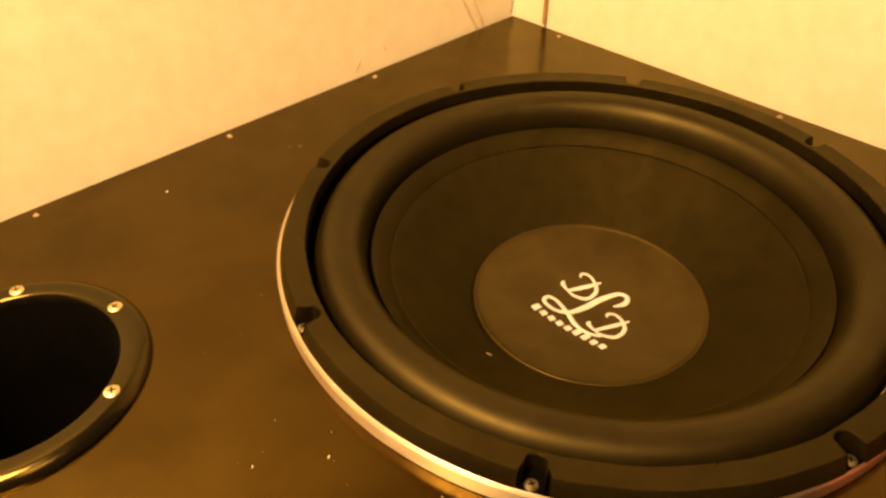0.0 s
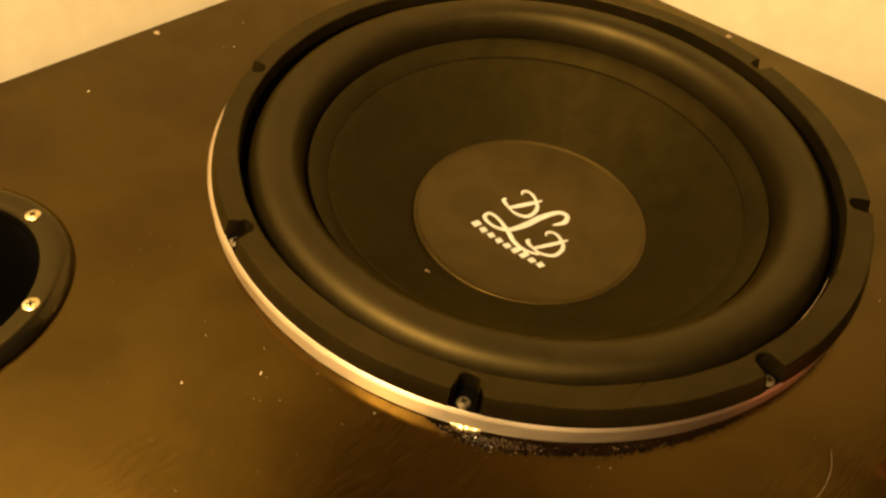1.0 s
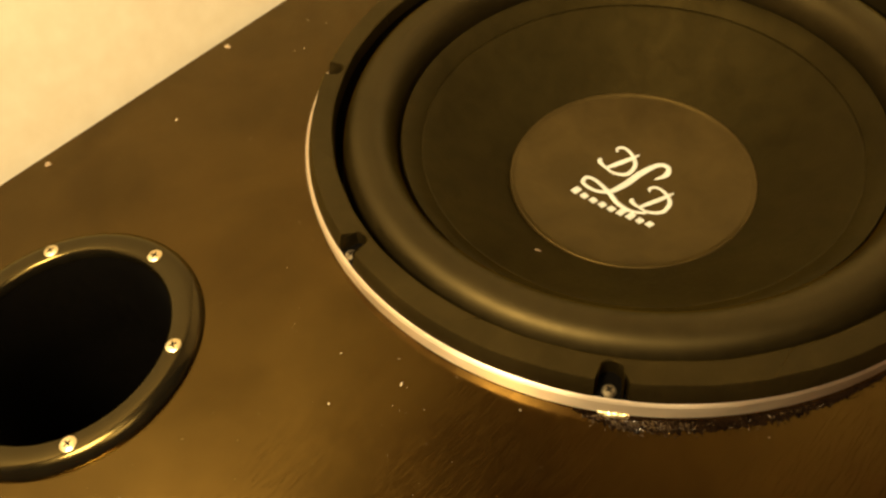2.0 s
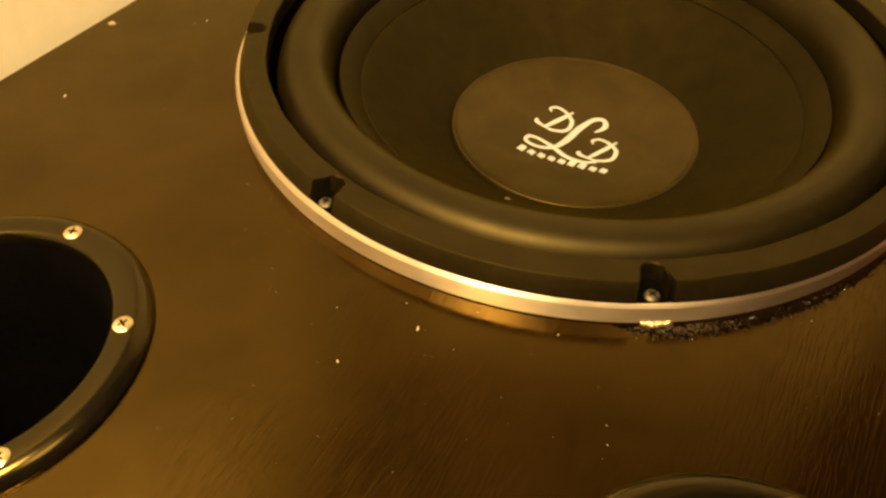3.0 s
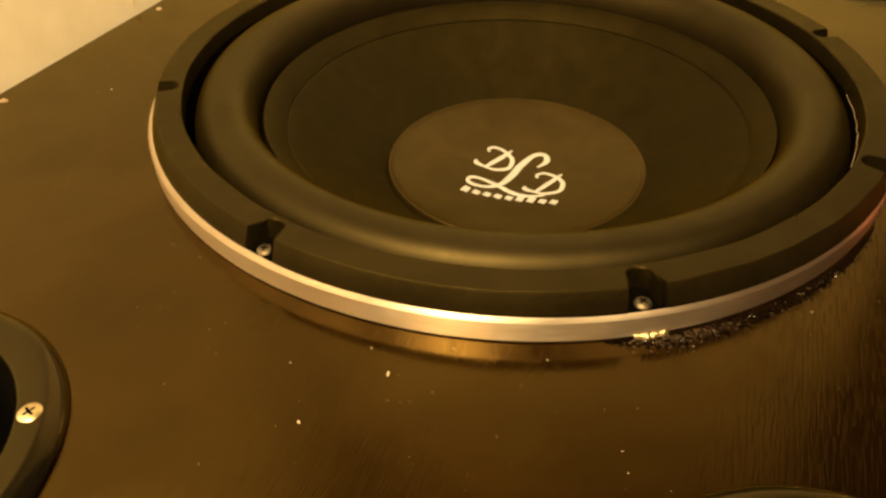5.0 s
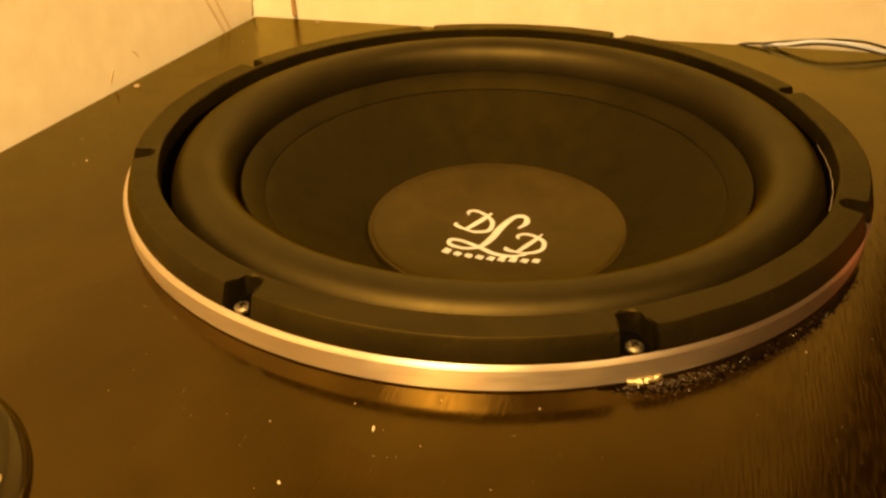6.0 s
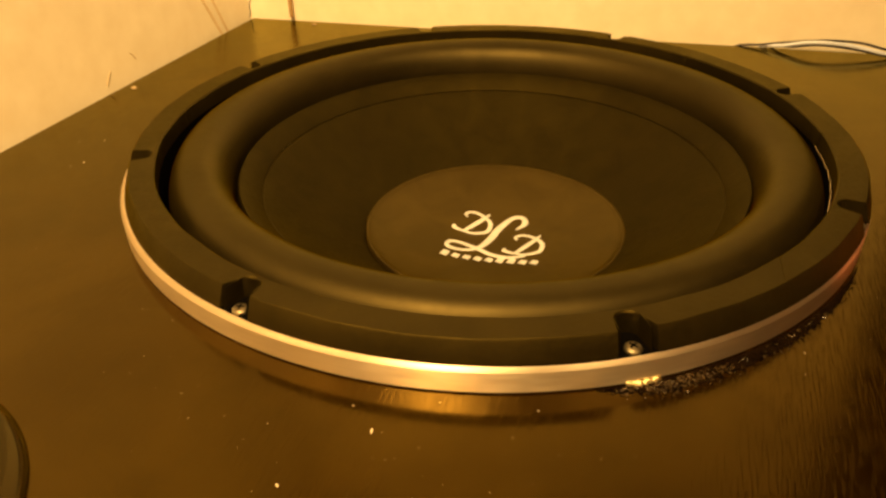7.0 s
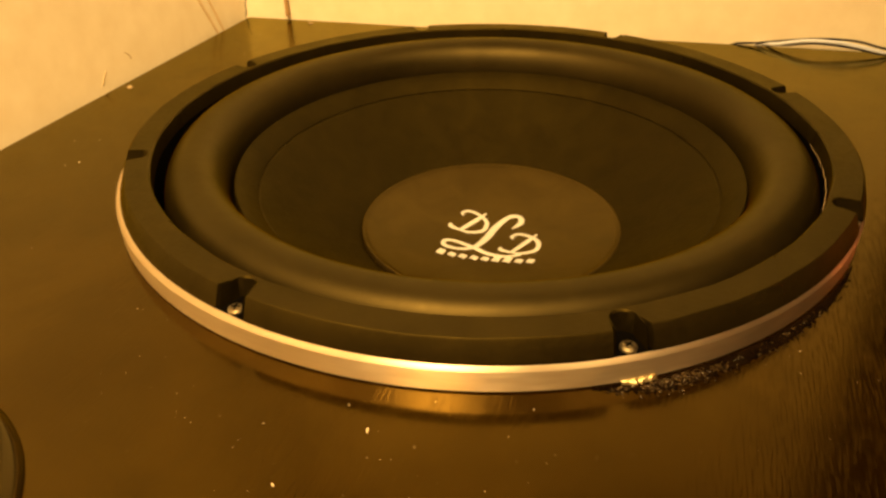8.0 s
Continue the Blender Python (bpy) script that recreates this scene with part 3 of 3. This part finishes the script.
# ---------------------------------------------------------------- crumbs and dust


def scatter(name, places, size, mat, label, seed):
    rnd = random.Random(seed)
    bm = bmesh.new()
    for x, y, s in places:
        r = size * s
        m = Matrix.Translation((x, y, r * 0.35)) @ Euler((rnd.uniform(-0.5, 0.5), rnd.uniform(-0.5, 0.5), rnd.uniform(0, 6))).to_matrix().to_4x4() @ Matrix.Diagonal((r * rnd.uniform(0.8, 1.8), r * rnd.uniform(0.5, 1), r * 0.6, 1))
        bmesh.ops.create_icosphere(bm, subdivisions=1, radius=1, matrix=m)
    return tagged(part(name, bm, mat, smooth=False), label, name, kind="stuff")


def dark_width(a):
    """Width of the painted dark reflection at an azimuth in degrees."""
    return 0.0066 * min(1.0, max(0.0, (a - 288.5) / 6.0)) * max(0.0, min(1.0, (334 - a) / 32)) ** 0.7


def dark_reflection():
    # A thin black strip laid on the veneer in place of a dark reflection.
    bm = bmesh.new()
    rows = []
    for k in range(221):
        a = 289.2 + 44.0 * k / 220
        c = Vector((math.cos(radians(a)), math.sin(radians(a)), 0))
        ragged = 1 + 0.35 * noise.noise(c * 120) + 0.3 * noise.noise(c * 700)
        w = dark_width(a) * ragged
        row = []
        for i in range(9):
            u = i / 8
            r = RIM + 0.0002 + w * u
            z = 0.00015 + (0.0006 * abs(noise.noise(c * r * 1500 + Vector((0, 0, 5 * u)))) if 0 < i < 8 else 0)
            row.append(bm.verts.new((c.x * r, c.y * r, z)))
        rows.append(row)
    for p, q in zip(rows, rows[1:]):
        for i in range(8):
            bm.faces.new((p[i], q[i], q[i + 1], p[i + 1]))
    return part("dark_reflection", bm, DARK_MIRROR, box, "ragged black strip painting a dark reflection beside the rim", smooth=False)


dark_reflection()
rnd = random.Random(11)
crumbs = []
for k in range(520):
    a = rnd.gauss(297.5, 3.2) if k < 360 else rnd.uniform(291, 322)
    r = RIM + 0.0008 + abs(rnd.gauss(0, 0.45)) * dark_width(a) + abs(rnd.gauss(0, 0.0008))
    crumbs.append((r * math.cos(radians(a)), r * math.sin(radians(a)), rnd.uniform(0.35, 1.2)))
# Black bits that feather the edge of the painted reflection.
shreds = []
for k in range(300):
    a = rnd.uniform(289, 330)
    r = RIM + 0.0008 + dark_width(a) * rnd.uniform(0.4, 1.3)
    shreds.append((r * math.cos(radians(a)), r * math.sin(radians(a)), rnd.uniform(0.4, 1.3)))
scatter("shreds", shreds, 0.0003, DARK_MIRROR, "small black bits that feather the painted dark reflection", 5)
scatter("crumbs", crumbs, 0.0005, CRUMB, "glittering dark crumbs of torn veneer along the metal rim", 3)
specks = [(-0.0308, -0.2436, 1.1), (-0.0082, -0.2171, 1.0), (-0.2264, -0.0466, 0.9), (-0.251, -0.1451, 1.0)]
for k in range(70):
    x, y = rnd.uniform(-0.27, 0.24), rnd.uniform(-0.40, 0.23)
    if math.hypot(x, y) > 0.2 and all(math.hypot(x - p[0], y - p[1]) > 0.078 for p in PORTS):
        specks.append((x, y, rnd.choice((0.25, 0.3, 0.35, 0.4))))
# Finest pale specks, painted in for glints along the grain.
for k in range(420):
    x, y = rnd.uniform(-0.12, 0.235), rnd.uniform(-0.40, -0.05)
    if math.hypot(x, y) > 0.201 and all(math.hypot(x - p[0], y - p[1]) > 0.075 for p in PORTS):
        specks.append((x, y, rnd.choice((0.10, 0.12, 0.15, 0.2))))
scatter("dust", specks, 0.0008, DUST_GLINT, "pale specks of dust on the dark veneer, the finest painted as grain glints", 4)


# a loose hair on the veneer, and a smear of dried glue beside the cap
HAIR = [(0.2125, -0.0779, 0.0006), (0.2154, -0.0864, 0.0011), (0.2164, -0.0972, 0.0009), (0.2148, -0.1087, 0.0006)]
tagged(tube("hair", HAIR, 0.00009, CHIP, sides=6), "single pale hair lying on the dark veneer", "hair")
bm = bmesh.new()
bmesh.ops.create_icosphere(bm, subdivisions=2, radius=1, matrix=Matrix.Translation((-0.0090, -0.0925, -0.0352)) @ Euler((0.5, 0.3, 0.4)).to_matrix().to_4x4() @ Matrix.Diagonal((0.0022, 0.0011, 0.0005, 1)))
part("glue_smear", bm, CARPET, sub, "small smear of dried glue")

# scuffs low on the wall beside the box
wall = bpy.data.objects["wall_west"]
for y, z, dy, dz, r in ((0.062, 0.004, 0.006, 0.008, 0.0003), (0.097, 0.012, -0.005, 0.006, 0.00028)):
    x = left_x(y) - GAP - 0.0002
    tube("scuff", [(x, y, z), (left_x(y + dy * 0.5) - GAP - 0.0002, y + dy * 0.5, z + dz * 0.6), (left_x(y + dy) - GAP - 0.0002, y + dy, z + dz)], r, SCUFF, wall, sides=6)
# two old brown drips that ran slantwise down the wall, and a wisp of cobweb in the corner
for y0, y1, w in ((0.2125, 0.1140, 0.0021), (0.2210, 0.1400, 0.0016)):
    run = []
    for k in range(9):
        u = k / 8
        y = y0 + (y1 - y0) * u + 0.0008 * math.sin(5 * u + y0 * 90)
        run.append((left_x(y) - GAP - w + 0.00025, y, -0.004 + 0.165 * u))
    tube("stain_streak", run, w, STAIN, wall, sides=12)
wisp = [(BL.x - GAP + 0.0012, BL.y + GAP - 0.004, 0.000), (BL.x - GAP + 0.0016, BL.y + GAP - 0.002, 0.005), (BL.x - GAP + 0.0012, BL.y + GAP - 0.0012, 0.011), (BL.x - GAP + 0.0030, BL.y + GAP - 0.0010, 0.016)]
tagged(tube("cobweb", wisp, 0.0004, WIRE_BLACK, wall, sides=6), "dark wisp of dusty cobweb")


def metal_burr():
    """A bright ragged sliver of metal at the foot of the rim."""
    rnd = random.Random(21)
    bm = bmesh.new()
    rows = []
    for k in range(25):
        u = k / 24
        a = radians(292.4 + 4.0 * u)
        w = 0.0015 * math.sin(math.pi * u) ** 0.6 * rnd.uniform(0.6, 1.1) + 0.0002
        prof = ((RIM - 0.0002, 0.0016), (RIM + 0.0004, 0.0015 + rnd.uniform(-0.0003, 0.0003)), (RIM + 0.0004 + w * 0.6, 0.0008), (RIM + 0.0004 + w, 0.0001))
        rows.append([bm.verts.new((r * math.cos(a), r * math.sin(a), z)) for r, z in prof])
    for p, q in zip(rows, rows[1:]):
        for i in range(3):
            bm.faces.new((p[i], q[i], q[i + 1], p[i + 1]))
    return part("metal_burr", bm, BRASS, sub, "bright ragged sliver of brassy metal")


metal_burr()
